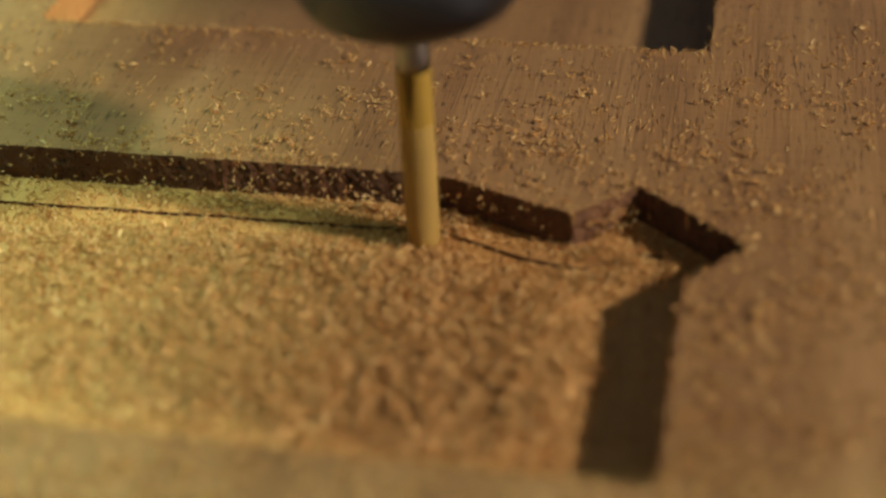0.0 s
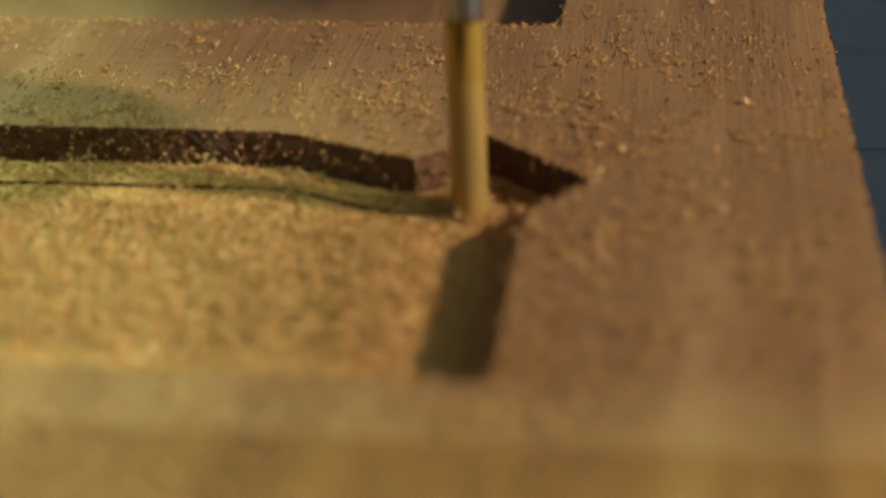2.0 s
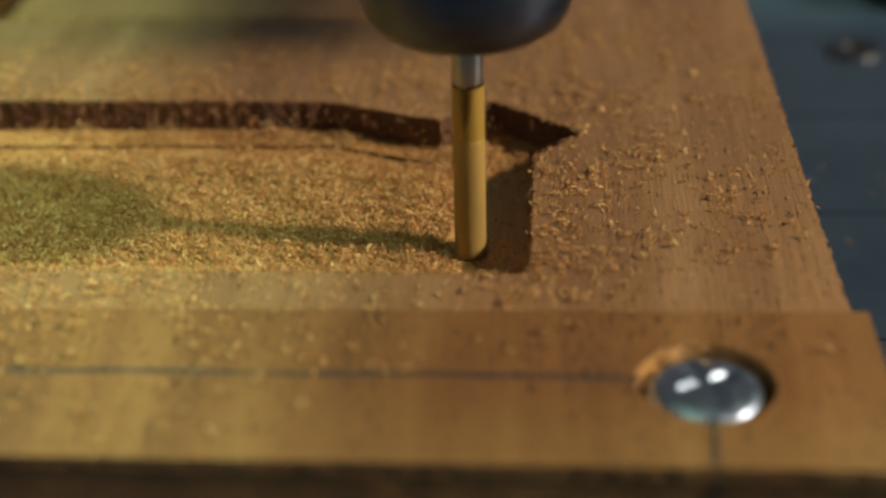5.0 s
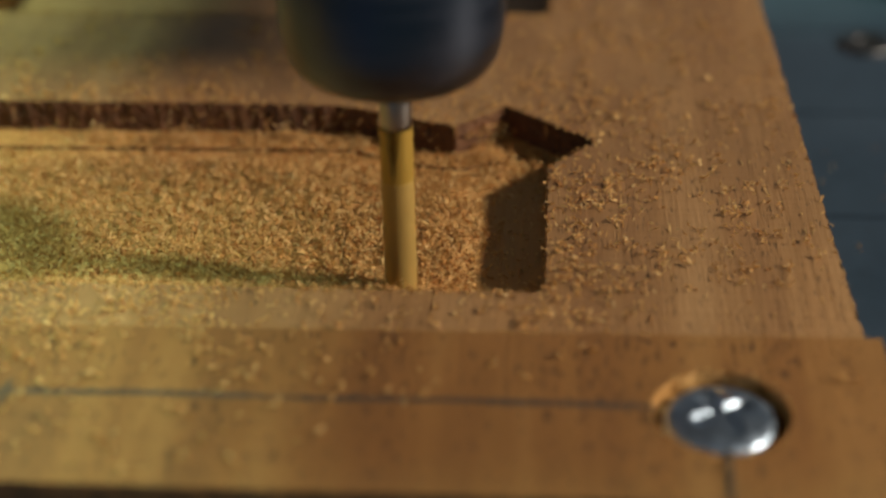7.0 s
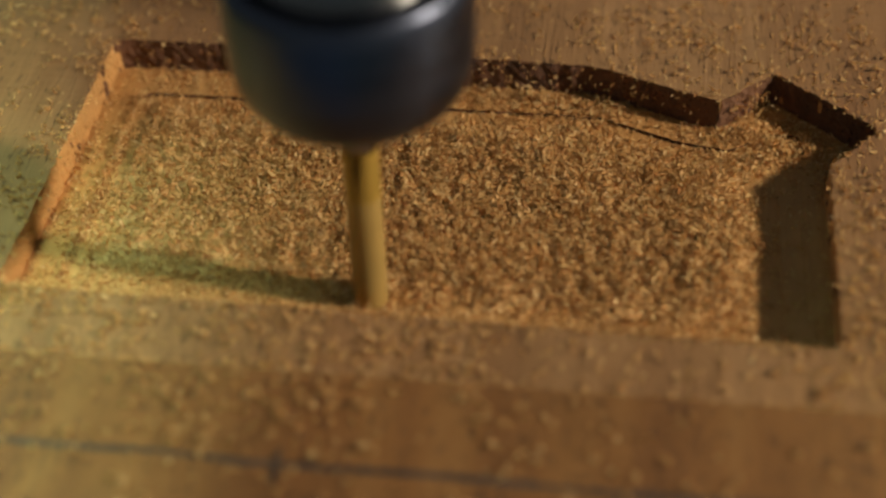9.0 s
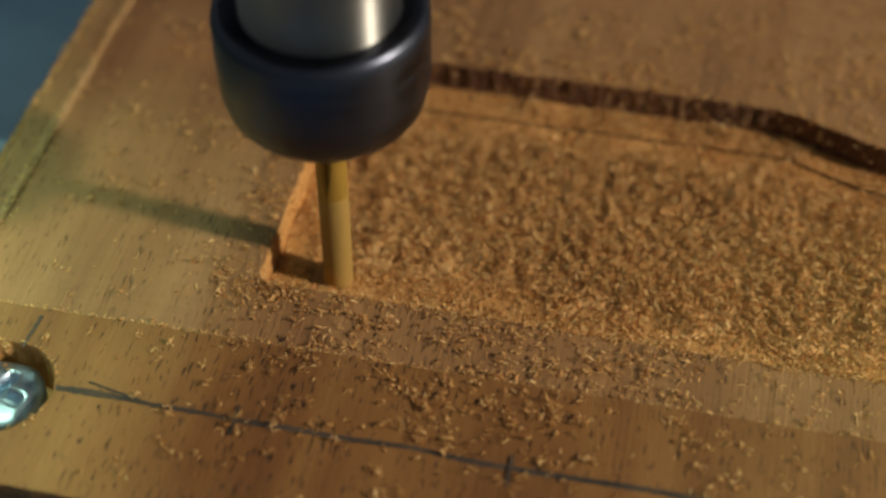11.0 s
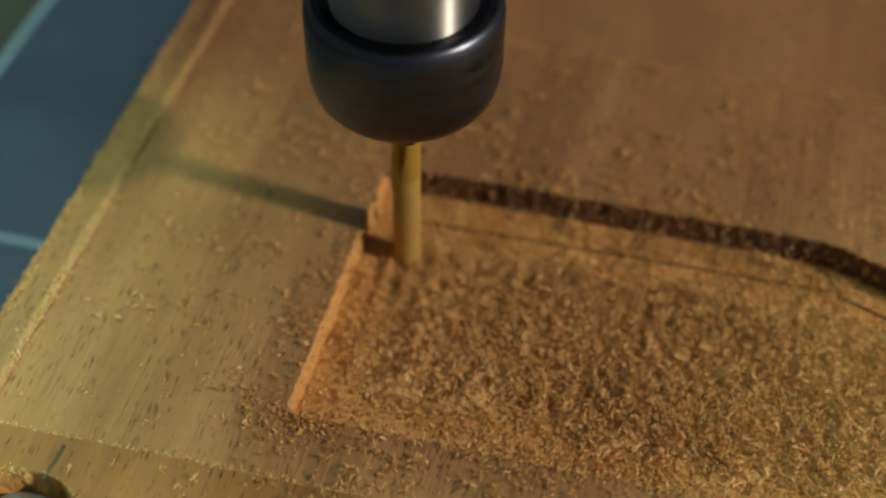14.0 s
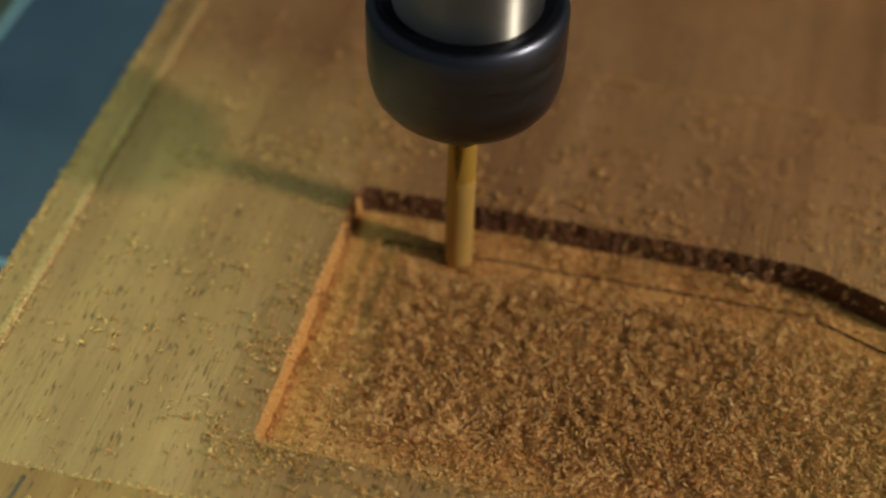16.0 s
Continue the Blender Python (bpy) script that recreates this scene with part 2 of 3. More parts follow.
def chips(name, spots, mat, parent=None, label="", size=(0.05, 0.13), seed=3, lift=1.0, along=False):
    """Loose curled shavings lying at the given spots (x, y, z), joined into one object. along: laid with the grain, nearly straight."""
    rnd = np.random.RandomState(seed)
    verts, faces = [], []
    for x, y, z in spots:
        long = size[0] + (size[1] - size[0]) * rnd.beta(1.3, 2.4)
        wide, thick = rnd.uniform(0.006, 0.015) * (1.0 if rnd.random_sample() < 0.85 else 1.8), rnd.uniform(0.002, 0.005)
        bow = rnd.normal(0, 2.5)                      # how far it is curled, in radians from end to end
        turn = Euler((rnd.normal(0, 0.8 * lift), rnd.normal(0, 0.45 * lift), rnd.uniform(0, 2 * math.pi))).to_matrix()
        if along:
            bow, wide, turn = bow * 0.15, wide * 0.6, Euler((rnd.normal(0, 0.5), rnd.normal(0, 0.10), math.pi / 2 + rnd.normal(0, 0.14))).to_matrix()
        flat = rnd.random_sample() < 0.5              # curled in its own plane, or like a spring
        twist = rnd.normal(0, 0.5)
        base, places = len(verts), []
        for k in range(5):
            u = k / 4 - 0.5
            if abs(bow) > 0.05:
                px, pb = math.sin(bow * u) * long / bow, (1 - math.cos(bow * u)) * long / bow
            else:
                px, pb = u * long, 0.0
            w = wide * (0.35, 1.15, 1.3, 1.0, 0.2)[k] * rnd.uniform(0.75, 1.2) / 2
            c, s = math.cos(twist * u), math.sin(twist * u)
            for a, h in ((-w, thick), (w, thick), (0.0, -thick)):
                a, h = a * c - h * s, a * s + h * c
                places.append(turn @ (Vector((px, pb + a, h)) if flat else Vector((px, a, pb + h))))
        low = min(p.z for p in places)
        verts += [(x + p.x, y + p.y, z + p.z - low) for p in places]
        for k in range(4):
            a, b = base + 3 * k, base + 3 * k + 3
            faces += [(a, a + 1, b + 1, b), (a + 1, a + 2, b + 2, b + 1), (a + 2, a, b, b + 2)]
        faces += [(base, base + 2, base + 1), (base + 12, base + 13, base + 14)]
    data = bpy.data.meshes.new(name)
    data.from_pydata([(a * U, b * U, c * U) for a, b, c in verts], [], faces)
    data.materials.append(mat)
    ob = new(name, data)
    ob.parent = parent
    return tagged(ob, label, "shavings" if parent is None else "", "", "stuff")


# ---- plan ----
X0, X1, XR = -11.25, 2.91, 3.03      # the board's sides, and the right end of its raised margin
Y0, Y1 = -3.14, 13.9
X1B = 2.75                          # the planed side at the far end
TOP, RIM, BASE = 0.0, 0.085, -2.0
FLOOR, RING = -0.430, -0.388        # the cutter's slot and what lies inside it, and the strip left along the wall
SEAM_L, SEAM_R = -0.97, -0.79       # where the planed face ends at the front
LEDGE = -10.90                      # where it ends at the side

POCKET = rounded([(0, -0.03, 0.17), (0, 2.516, 0.03), (0.54, 3.17, 0.10), (-0.505, 4.05, 0.09), (-1.083, 3.494, 0.05),
                  (-1.55, 3.66, 0), (-1.95, 3.81, 0), (-2.25, 3.93, 0), (-2.55, 3.99, 0), (-3.0, 4.0, 0), (-7.8, 3.99, 0.17), (-7.8, -0.02, 0.17)])
POCKET = ragged(POCKET, 0.06, 0.006, 5)
SLOT = rounded([(-0.46, 0.385, 0.16), (-0.46, 2.50, 0.1), (-0.16, 3.22, 0.08), (-0.24, 3.50, 0.08), (-0.55, 3.46, 0.1), (-0.95, 3.17, 0.2), (-1.45, 3.25, 0.2),
                (-1.80, 3.38, 0.2), (-2.35, 3.60, 0.3), (-3.2, 3.60, 0.3), (-7.44, 3.54, 0.17), (-7.44, 0.40, 0.16)])
SLOT = ragged(SLOT, 0.07, 0.006, 6)
SECOND = ragged(rounded([(0, 6.80, 0.12), (0, 10.8, 0.17), (-7.8, 10.8, 0.17), (-7.8, 6.74, 0.17)]), 0.08, 0.007, 7)
DEEP = -0.52
SCREWS = [(1.50, -1.95), (-9.89, -2.03)]
BORES = [-0.45, -0.55]               # how deep their counterbores go


# ---- the room and the machine bed ----
def workbench():
    tagged(part("workbench_top", box(-70, -62, -26, 62, 72, -22, 0.3), PLASTER), "plain grey workbench top under the machine", "workbench", "", "structure")


def machine_bed():
    bed = thing("machine_bed", (0, 0, 0), "dark blue-grey machine bed with narrow seams", "machine bed", "", "structure")
    ys = [-40, -3.97, -0.97, 2.03, 5.05, 8.07, 11.09, 14.1, 50]
    for a, b in zip(ys, ys[1:]):
        part("bed_plate", box(-3, a + 0.02, BASE - 0.6, 40, b - 0.02, BASE, 0.012), BED, bed)
    part("bed_plate", box(-14.66, -40, BASE - 0.6, -3.04, 50, BASE, 0.012), LEFT_BED, bed, "slate blue bed plate")
    part("bed_plate", box(-44, -40, BASE - 0.75, -14.80, 50, BASE - 0.15, 0.02), RUBBER, bed)
    part("seam_filler", box(-3.1, -40, BASE - 0.7, 40, 50, BASE - 0.03), SEAM, bed, "navy line between the plates")
    part("edge_strip", box(-14.80, -40, BASE - 0.7, -14.66, 50, BASE + 0.01, 0.01), PALE, bed, "pale blue edge strip")
    part("marking_line", box(-14.655, 3.34, BASE - 0.1, -6, 3.47, BASE + 0.004), PALE, bed, "pale blue marking line")
    part("bed_frame", box(-44, -40, -22, 40, 50, BASE - 0.76), RUBBER, bed)


def bed_knob(x, y, r, h):
    ob = thing("clamp_knob", (x, y, BASE), "black rubber clamp knob on the machine bed", "knob")
    part("grip", lathe([(0.01, 0), (r, 0), (r, h * 0.8), (r * 0.9, h * 0.95), (r * 0.8, h), (0.01, h)], 40), RUBBER, ob, "", True)
    part("stud", lathe([(0.01, h), (r * 0.3, h), (r * 0.28, h + 0.15), (0.01, h + 0.16)], 24), STEEL, ob, "steel stud")


def bed_washer(x, y):
    ob = thing("washer", (x, y, BASE), "bright steel washer round a dark hole in the bed", "washer")
    part("ring", lathe([(0.17, 0), (0.42, 0), (0.42, 0.05), (0.40, 0.07), (0.19, 0.07), (0.17, 0.05), (0.17, 0)], 40), CASE, ob)
    part("bore", lathe([(0.01, 0.005), (0.168, 0.005), (0.168, 0.03), (0.01, 0.03)], 32), RUBBER, ob, "dark bore")


# ---- the timber board ----
def hole_line(x, y, r, seed):
    rnd = random.Random(seed)
    return [Vector((x + (r + rnd.gauss(0, 0.009)) * math.cos(a), y + (r + rnd.gauss(0, 0.009)) * math.sin(a))) for a in [2 * math.pi * k / 44 for k in range(44)]]


def board():
    ob = thing("timber_board", (0, 0, 0), "reddish brown hardwood board with milled pockets, on the bed", "wooden board")
    planed = ragged([Vector(p) for p in ((LEDGE - 0.05, SEAM_L - 0.05), (X1, SEAM_R - 0.05), (X1B, Y1), (LEDGE - 0.05, Y1))], 0.10, 0.008, 11)
    part("planed_face", sheet([planed, POCKET, SECOND], TOP), PLANED, ob, "planed face with fine tool marks")
    holes = [hole_line(x, y, 0.585, k) for k, (x, y) in enumerate(SCREWS)]
    margin = [Vector(p) for p in ((X0, Y0), (XR, Y0), (XR, SEAM_R), (X0, SEAM_L))]
    margin = ragged(margin, 0.12, 0.003, 12)
    part("rough_margin", sheet([margin] + holes, RIM), SAWN, ob, "raised unplaned margin with dark open pores")
    ledge = ragged([Vector(p) for p in ((X0 - 0.01, SEAM_L + 0.004), (LEDGE, SEAM_L + 0.004), (LEDGE, Y1), (X0 - 0.01, Y1))], 0.07, 0.010, 19)
    part("side_ledge", sheet([ledge], RIM - 0.02), EDGE, ob, "pale unplaned ledge along the side")
    part("ledge_side", wall_band(ledge, -0.06, RIM - 0.02, 2, 0.006, 21), EDGE, ob)
    bm, last = bmesh.new(), None
    for k in range(150):
        y = SEAM_L + 0.02 + (Y1 - SEAM_L - 0.05) * k / 149
        r = 0.058 + 0.022 * noise.noise(Vector((3, y * 1.3, 0))) + 0.012 * noise.noise(Vector((9, y * 7, 0)))
        row = [bm.verts.new((LEDGE + 0.03 + 1.3 * r * math.cos(a), y, 0.012 + r * math.sin(a))) for a in [math.pi * j / 8 for j in range(9)]]
        if last:
            for a, b, c, d in zip(last, last[1:], row[1:], row):
                bm.faces.new((a, b, c, d))
        last = row
    part("edge_bead", bm, BEAD, ob, "pale rounded ridge left beside the planed face", True)
    part("margin_side", wall_band(margin, -0.05, RIM, 2, 0.004, 13), SAWN, ob)
    body = [Vector(p) for p in ((X0 + 0.01, Y0 + 0.01), (XR - 0.012, Y0 + 0.01), (XR - 0.012, SEAM_R), (X1, SEAM_R + 0.01), (X1B, Y1), (X0 + 0.01, Y1))]
    part("side_face", wall_band(ragged(body, 0.3, 0.004, 14), BASE, -0.004, 3, 0.003, 15), SAWN, ob, "sawn side of the board")
    part("underside", sheet([body], BASE + 0.002), SAWN, ob)
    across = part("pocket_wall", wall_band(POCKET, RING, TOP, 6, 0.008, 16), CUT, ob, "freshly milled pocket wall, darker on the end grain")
    part("pocket_ledge", sheet([POCKET, SLOT], RING), CUT, ob, "freshly milled strip along the pocket wall")
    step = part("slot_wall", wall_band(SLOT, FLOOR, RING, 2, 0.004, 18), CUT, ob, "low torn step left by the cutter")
    part("pocket_floor", sheet([SLOT], FLOOR), CUT, ob, "freshly milled pocket floor")
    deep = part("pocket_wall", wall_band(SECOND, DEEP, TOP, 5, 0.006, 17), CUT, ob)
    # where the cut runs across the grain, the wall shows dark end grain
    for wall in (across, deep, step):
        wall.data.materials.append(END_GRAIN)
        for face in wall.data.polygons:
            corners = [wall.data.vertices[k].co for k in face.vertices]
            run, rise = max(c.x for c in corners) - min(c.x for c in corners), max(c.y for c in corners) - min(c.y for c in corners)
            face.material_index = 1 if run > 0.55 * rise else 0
    part("pocket_floor", sheet([SECOND], DEEP), PLANED, ob, "smooth floor of the second pocket")
    for k, (line, (x, y)) in enumerate(zip(holes, SCREWS)):
        part("counterbore", wall_band(line, BORES[k], RIM, 4, 0.012, 20 + k), CUT, ob, "counterbored screw hole")
        part("counterbore_floor", sheet([line], BORES[k]), CUT, ob)
    return ob


def pencil(points, width, z, seed):
    """A hand-drawn stroke: one thin ribbon whose two edges waver on their own."""
    bm, last = bmesh.new(), None
    for a, b in zip(points, points[1:]):
        a, b = Vector(a), Vector(b)
        side = Vector((-(b - a).y, (b - a).x)).normalized()
        count = max(4, int((b - a).length / 0.03))
        for k in range(count + 1):
            p = a.lerp(b, k / count) + side * (0.012 * math.sin(k * 0.07 + seed))
            up, down = (width * max(0.09, 0.36 + 0.34 * noise.noise(Vector((k * 0.045, seed * 3.1, edge))) + 0.22 * noise.noise(Vector((k * 0.6, seed, edge)))) for edge in (0, 5))
            row = bm.verts.new((*(p + side * up), z)), bm.verts.new((*(p - side * down), z))
            if last:
                bm.faces.new((last[0], last[1], row[1], row[0]))
            last = row
    return bm


def pencil_marks(ob):
    z = RIM + 0.004
    for k, (pts, w) in enumerate([([(-9.30, -1.93), (0.95, -1.90)], 0.085), ([(X0, -1.98), (-10.5, -2.0)], 0.06), ([(-9.0, -1.80), (-8.35, -1.91)], 0.05),
                                  ([(-9.80, -1.06), (-9.82, -1.50)], 0.06), ([(-9.9, -2.58), (-9.96, Y0 + 0.02)], 0.06),
                                  ([(-7.42, -1.76), (-7.42, -2.12)], 0.04), ([(-4.68, -1.78), (-4.68, -2.14)], 0.04),
                                  ([(1.5, -2.5), (1.48, Y0 + 0.02)], 0.06)]):
        part("pencil_mark", pencil(pts, w, z + 0.002 * k, k), GRAPHITE, ob, "grey pencil line")
    for x in (-9.96, 1.48):
        part("pencil_mark", box(x - 0.03, Y0 + 0.004, -1.6, x + 0.03, Y0 + 0.02, 0.06), GRAPHITE, ob, "grey pencil line")


def screw(x, y, bore, turn, recess, R, dents):
    """A zinc pan-head screw with a cross recess, sunk in its counterbore."""
    ob = thing("screw", (x, y, bore), "bright zinc pan-head screw sunk in its counterbored hole", "screw", "screws holding the board")
    bm, rings, n = bmesh.new(), [], 72
    for i in range(19):
        r = R * i / 18
        ring = []
        for k in range(n):
            a = 2 * math.pi * k / n
            x1, y1 = abs(r * math.cos(a - turn)), abs(r * math.sin(a - turn))
            h = 0.42 + dents * noise.noise(Vector((r * math.cos(a) * 3.6, r * math.sin(a) * 3.6, turn))) + 0.004 * noise.noise(Vector((r * math.cos(a) * 16, r * math.sin(a) * 16, turn))) + 0.13 * math.sqrt(max(0.0, 1 - (r / R) ** 2.2))
            arm = min(x1, y1)
            reach = max(x1, y1)
            deep = max(0.0, min(1.0, (0.085 - arm) / 0.04)) * max(0.0, min(1.0, (0.31 - reach) / 0.10))
            h -= recess * deep
            ring.append(bm.verts.new((r * math.cos(a), r * math.sin(a), h)))
        rings.append(ring)
    rings.append([bm.verts.new((R * math.cos(2 * math.pi * k / n), R * math.sin(2 * math.pi * k / n), 0.30)) for k in range(n)])
    rings.append([bm.verts.new((0.2 * math.cos(2 * math.pi * k / n), 0.2 * math.sin(2 * math.pi * k / n), 0.28)) for k in range(n)])
    for a, b in zip(rings, rings[1:]):
        for k in range(n):
            bm.faces.new((a[k], b[k], b[(k + 1) % n], a[(k + 1) % n]))
    bmesh.ops.remove_doubles(bm, verts=list(bm.verts), dist=1e-5)
    bmesh.ops.recalc_face_normals(bm, faces=bm.faces)
    part("head", bm, ZINC, ob, "domed head with a cross recess", True)
    part("shank", lathe([(0.005, 0.002), (0.2, 0.002), (0.2, 0.279), (0.005, 0.279)], 32), ZINC, ob)


# ---- the spindle and its cutter ----
def spindle():
    """Its foot, the cutter's tip, is at the origin."""
    ob = thing("router_spindle", (0, 0, 0), "black milling spindle with a gold-coated cutter, at work in the pocket", "milling spindle")
    cutter = part("cutter", lathe([(0.005, 0.0), (0.142, 0.0), (0.156, 0.012), (0.162, 0.04), (0.163, 0.3), (0.162, 0.8), (0.162, 1.33), (0.162, 1.34), (0.12, 1.341)], 48), GOLD, ob, "gold-coated cutter dulled by dust", True)
    neck = bmesh.new()
    rows = []
    # the flutes run out in two notches that narrow downwards
    for k in range(21):
        z = 1.339 + 0.57 * k / 20
        half = 0.42 * max(0.0, (z - 1.40) / 0.5) ** 0.7
        ring = []
        for q in range(72):
            a = 2 * math.pi * q / 72
            gap = min(abs((a - c + math.pi) % (2 * math.pi) - math.pi) for c in (1.45 * math.pi, 0.45 * math.pi))
            r = 0.1615 - 0.055 * max(0.0, min(1.0, (half - gap) / 0.22))
            ring.append(neck.verts.new((r * math.cos(a), r * math.sin(a), z)))
        rows.append(ring)
    for a, b in zip(rows, rows[1:]):
        for q in range(72):
            neck.faces.new((a[q], a[(q + 1) % 72], b[(q + 1) % 72], b[q]))
    gullet = part("cutter_neck", neck, BRIGHT_GOLD, ob, "bright gold neck with shade coloured into its flute ends", True)
    # the notch bottoms take the colour that paints their shade
    gullet.data.materials.append(FLUTE_SHADE)
    for face in gullet.data.polygons:
        c = face.center / U
        face.material_index = 1 if math.hypot(c.x, c.y) < 0.128 else 0
    part("shank", lathe([(0.005, 1.90), (0.150, 1.90), (0.155, 1.94), (0.155, 3.4), (0.005, 3.4)], 40), SHANK, ob, "bare steel shank", True)
    nut = part("collet_nut", lathe([(0.17, 2.53), (0.30, 2.505), (0.62, 2.49), (0.79, 2.515), (0.90, 2.59), (0.98, 2.71), (1.022, 2.87), (1.04, 3.03),
                                    (1.045, 3.67), (1.03, 3.75), (0.99, 3.80), (0.94, 3.82), (0.90, 3.815), (0.87, 3.79), (0.84, 3.77), (0.77, 3.77)], 96), BLACK_OXIDE, ob, "blackened steel collet nut", True)
    part("collet_face", lathe([(0.16, 2.57), (0.30, 2.515), (0.30, 2.47), (0.16, 2.48), (0.16, 2.57)], 40), STEEL, nut, "", True)
    part("shaft", lathe([(0.005, 3.6), (0.775, 3.6), (0.775, 7.0), (0.005, 7.0)], 80), STEEL, ob, "turned steel shaft", True)
    # mount and beam stay out of view, added and sized to block lamp light
    part("mount_block", box(-3.3, -3.8, 9.0, 1.9, 1.55, 24.0, 0.2), CASE, ob, "unseen grey spindle mount, sized to shade the board")
    part("shade_beam", box(-6.2, 1.6, 9.0, 13.6, 11.0, 20.0, 0.2), CASE, ob, "unseen grey beam added to shade the board")
    part("motor_case", lathe([(0.8, 6.9), (2.0, 6.9), (2.1, 7.05), (2.1, 9.1), (0.8, 9.1)], 64), CASE, ob, "grey motor case", True)
    return ob


# ---- loose shavings ----
def scatter(count, rect, seed, keep, z):
    rnd, out = random.Random(seed), []
    tries = 0
    while len(out) < count and tries < count * 40:
        tries += 1
        x, y = rnd.uniform(rect[0], rect[2]), rnd.uniform(rect[1], rect[3])
        if rnd.random() < keep(x, y):
            out.append((x, y, z(x, y) if callable(z) else z))
    return out


def bunched(spots, seed, most=4, spread=0.05):
    """Each spot turned into a small tangle of shavings."""
    rnd, out = random.Random(seed), []
    for x, y, z in spots:
        for k in range(rnd.randint(1, most)):
            out.append((x + rnd.gauss(0, spread), y + rnd.gauss(0, spread), z + 0.012 * k))
    return out


def clump(x, y, s, seed):
    return max(0.0, min(1.0, 0.5 + 1.6 * noise.noise(Vector((x * s, y * s, seed)))))


def shavings():
    core = [Vector(p) for p in ((-0.58, 0.40), (-0.60, 2.45), (-0.9, 2.98), (-1.40, 3.05), (-1.9, 3.24), (-2.45, 3.44), (-3.2, 3.46), (-7.2, 3.40), (-7.3, 0.50), (-5.6, 0.45), (-4.6, 0.40))]

    def rim(x, y):
        """How far inside the heap a spot lies, 0 to 1, with an uneven border."""
        x, y = x + 0.3 * noise.noise(Vector((x * 2, y * 2, 7))), y + 0.22 * noise.noise(Vector((x * 2.2, y * 2.2, 2)))
        back = 3.50 if x < -2.4 else 3.50 - 0.32 * (x + 2.4)
        d = min(x + 7.35, -0.60 - x, back - y, y - (0.62 if x < -4.8 else 0.45))
        return max(0.0, min(1.0, d / 0.55))

    def heap(x, y):
        return FLOOR - 0.03 + rim(x, y) * (0.05 + 0.03 * clump(x, y, 1.3, 1.0) + 0.042 * clump(x, y, 6.5, 4.0))

    bm = bmesh.new()
    nx, ny = 230, 106
    grid = [[bm.verts.new((x, y, heap(x, y) if inside(x, y, core) else FLOOR - 0.02)) for x in [-7.38 + 6.9 * i / nx for i in range(nx + 1)]] for y in [0.36 + 3.2 * j / ny for j in range(ny + 1)]]
    for r0, r1 in zip(grid, grid[1:]):
        for k in range(nx):
            quad = (r0[k], r0[k + 1], r1[k + 1], r1[k])
            c = sum((v.co for v in quad), Vector()) / 4
            if inside(c.x, c.y, core):
                bm.faces.new(quad)
    bmesh.ops.delete(bm, geom=[v for v in bm.verts if not v.link_faces], context="VERTS")
    tagged(part("sawdust_heap", bm, SAWDUST, None, "layer of yellow-brown sawdust on the pocket floor", True), "", "sawdust", "", "stuff")

    spots = scatter(35000, (-7.4, 0.36, -0.5, 3.6), 31, lambda x, y: (0.6 + 0.4 * clump(x, y, 1.2, 9.0)) * (0.05 + 0.95 * rim(x, y)) * max(0.5, min(1.0, (x + 7.6) / 2.0)) if inside(x, y, core) else 0.03, 0)
    rnd = random.Random(8)
    spots = [(x, y, heap(x, y) + rnd.uniform(-0.015, 0.03)) for x, y, _ in spots]
    chips("pocket_shavings", spots, CHIP, None, "dense yellow-brown wood shavings on the pocket floor", (0.05, 0.165), 3, 1.2)

    def level(x, y):
        return FLOOR if inside(x, y, SLOT) else RING

    def strip(x, y):
        if not inside(x, y, POCKET) or rim(x, y) > 0.25:
            return 0.0
        if x > -0.7 and y < 2.5:
            return 0.06
        if y < 0.7:
            return (1.0 if y < 0.36 else 0.6) * (1.0 if x > -4.6 else 0.5) * (0.45 + 0.75 * clump(x, y, 1.6, 14.0))
        return (0.55 if x < -5.6 else 0.8) * (0.15 + 0.85 * clump(x, y, 1.4, 8.0) ** 1.5)

    ring = scatter(11500, (-7.8, 0.0, 0.5, 4.0), 32, strip, level)
    for cx, cy, n, s in ((-3.08, 3.86, 90, 0.10), (-3.3, 3.75, 160, 0.3), (-4.4, 3.80, 110, 0.3), (-2.3, 3.62, 110, 0.25), (-0.7, 3.4, 200, 0.16), (-0.35, 3.2, 110, 0.2), (-0.62, 3.06, 40, 0.05),
                         (-7.45, 1.5, 90, 0.2), (-7.6, 2.4, 60, 0.15), (-5.4, 3.8, 90, 0.2)):
        for _ in range(n):
            x, y = cx + rnd.gauss(0, s), cy + rnd.gauss(0, s * 0.5)
            if inside(x, y, POCKET):
                ring.append((x, y, level(x, y) + max(0.0, rnd.gauss(0.06, 0.06)) * math.exp(-((x - cx) ** 2 + (y - cy) ** 2) / (2 * s * s))))
    chips("ring_shavings", ring, CHIP, None, "loose wood shavings along the pocket edge", (0.04, 0.11), 4, 1.2)
    # torn fibres standing on the slot's outer edge, thickest towards the corner
    burr = []
    for y in [0.5 + 2.95 * rnd.random() ** 0.75 for _ in range(620)]:
        tall = 0.05 + 0.07 * max(0.0, min(1.0, (y - 1.8) / 1.0)) * clump(0, y, 2.5, 21.0)
        burr.append((-7.42 + 0.05 * noise.noise(Vector((0, y * 2.2, 5))) + rnd.gauss(0.01, 0.025), y, RING - 0.03 + tall * rnd.random()))
    for y in [2.3 + 1.1 * rnd.random() for _ in range(200)]:
        burr.append((-7.14 + 0.04 * noise.noise(Vector((3, y * 2.2, 5))) + rnd.gauss(0, 0.03), y, FLOOR + 0.10 * rnd.random()))
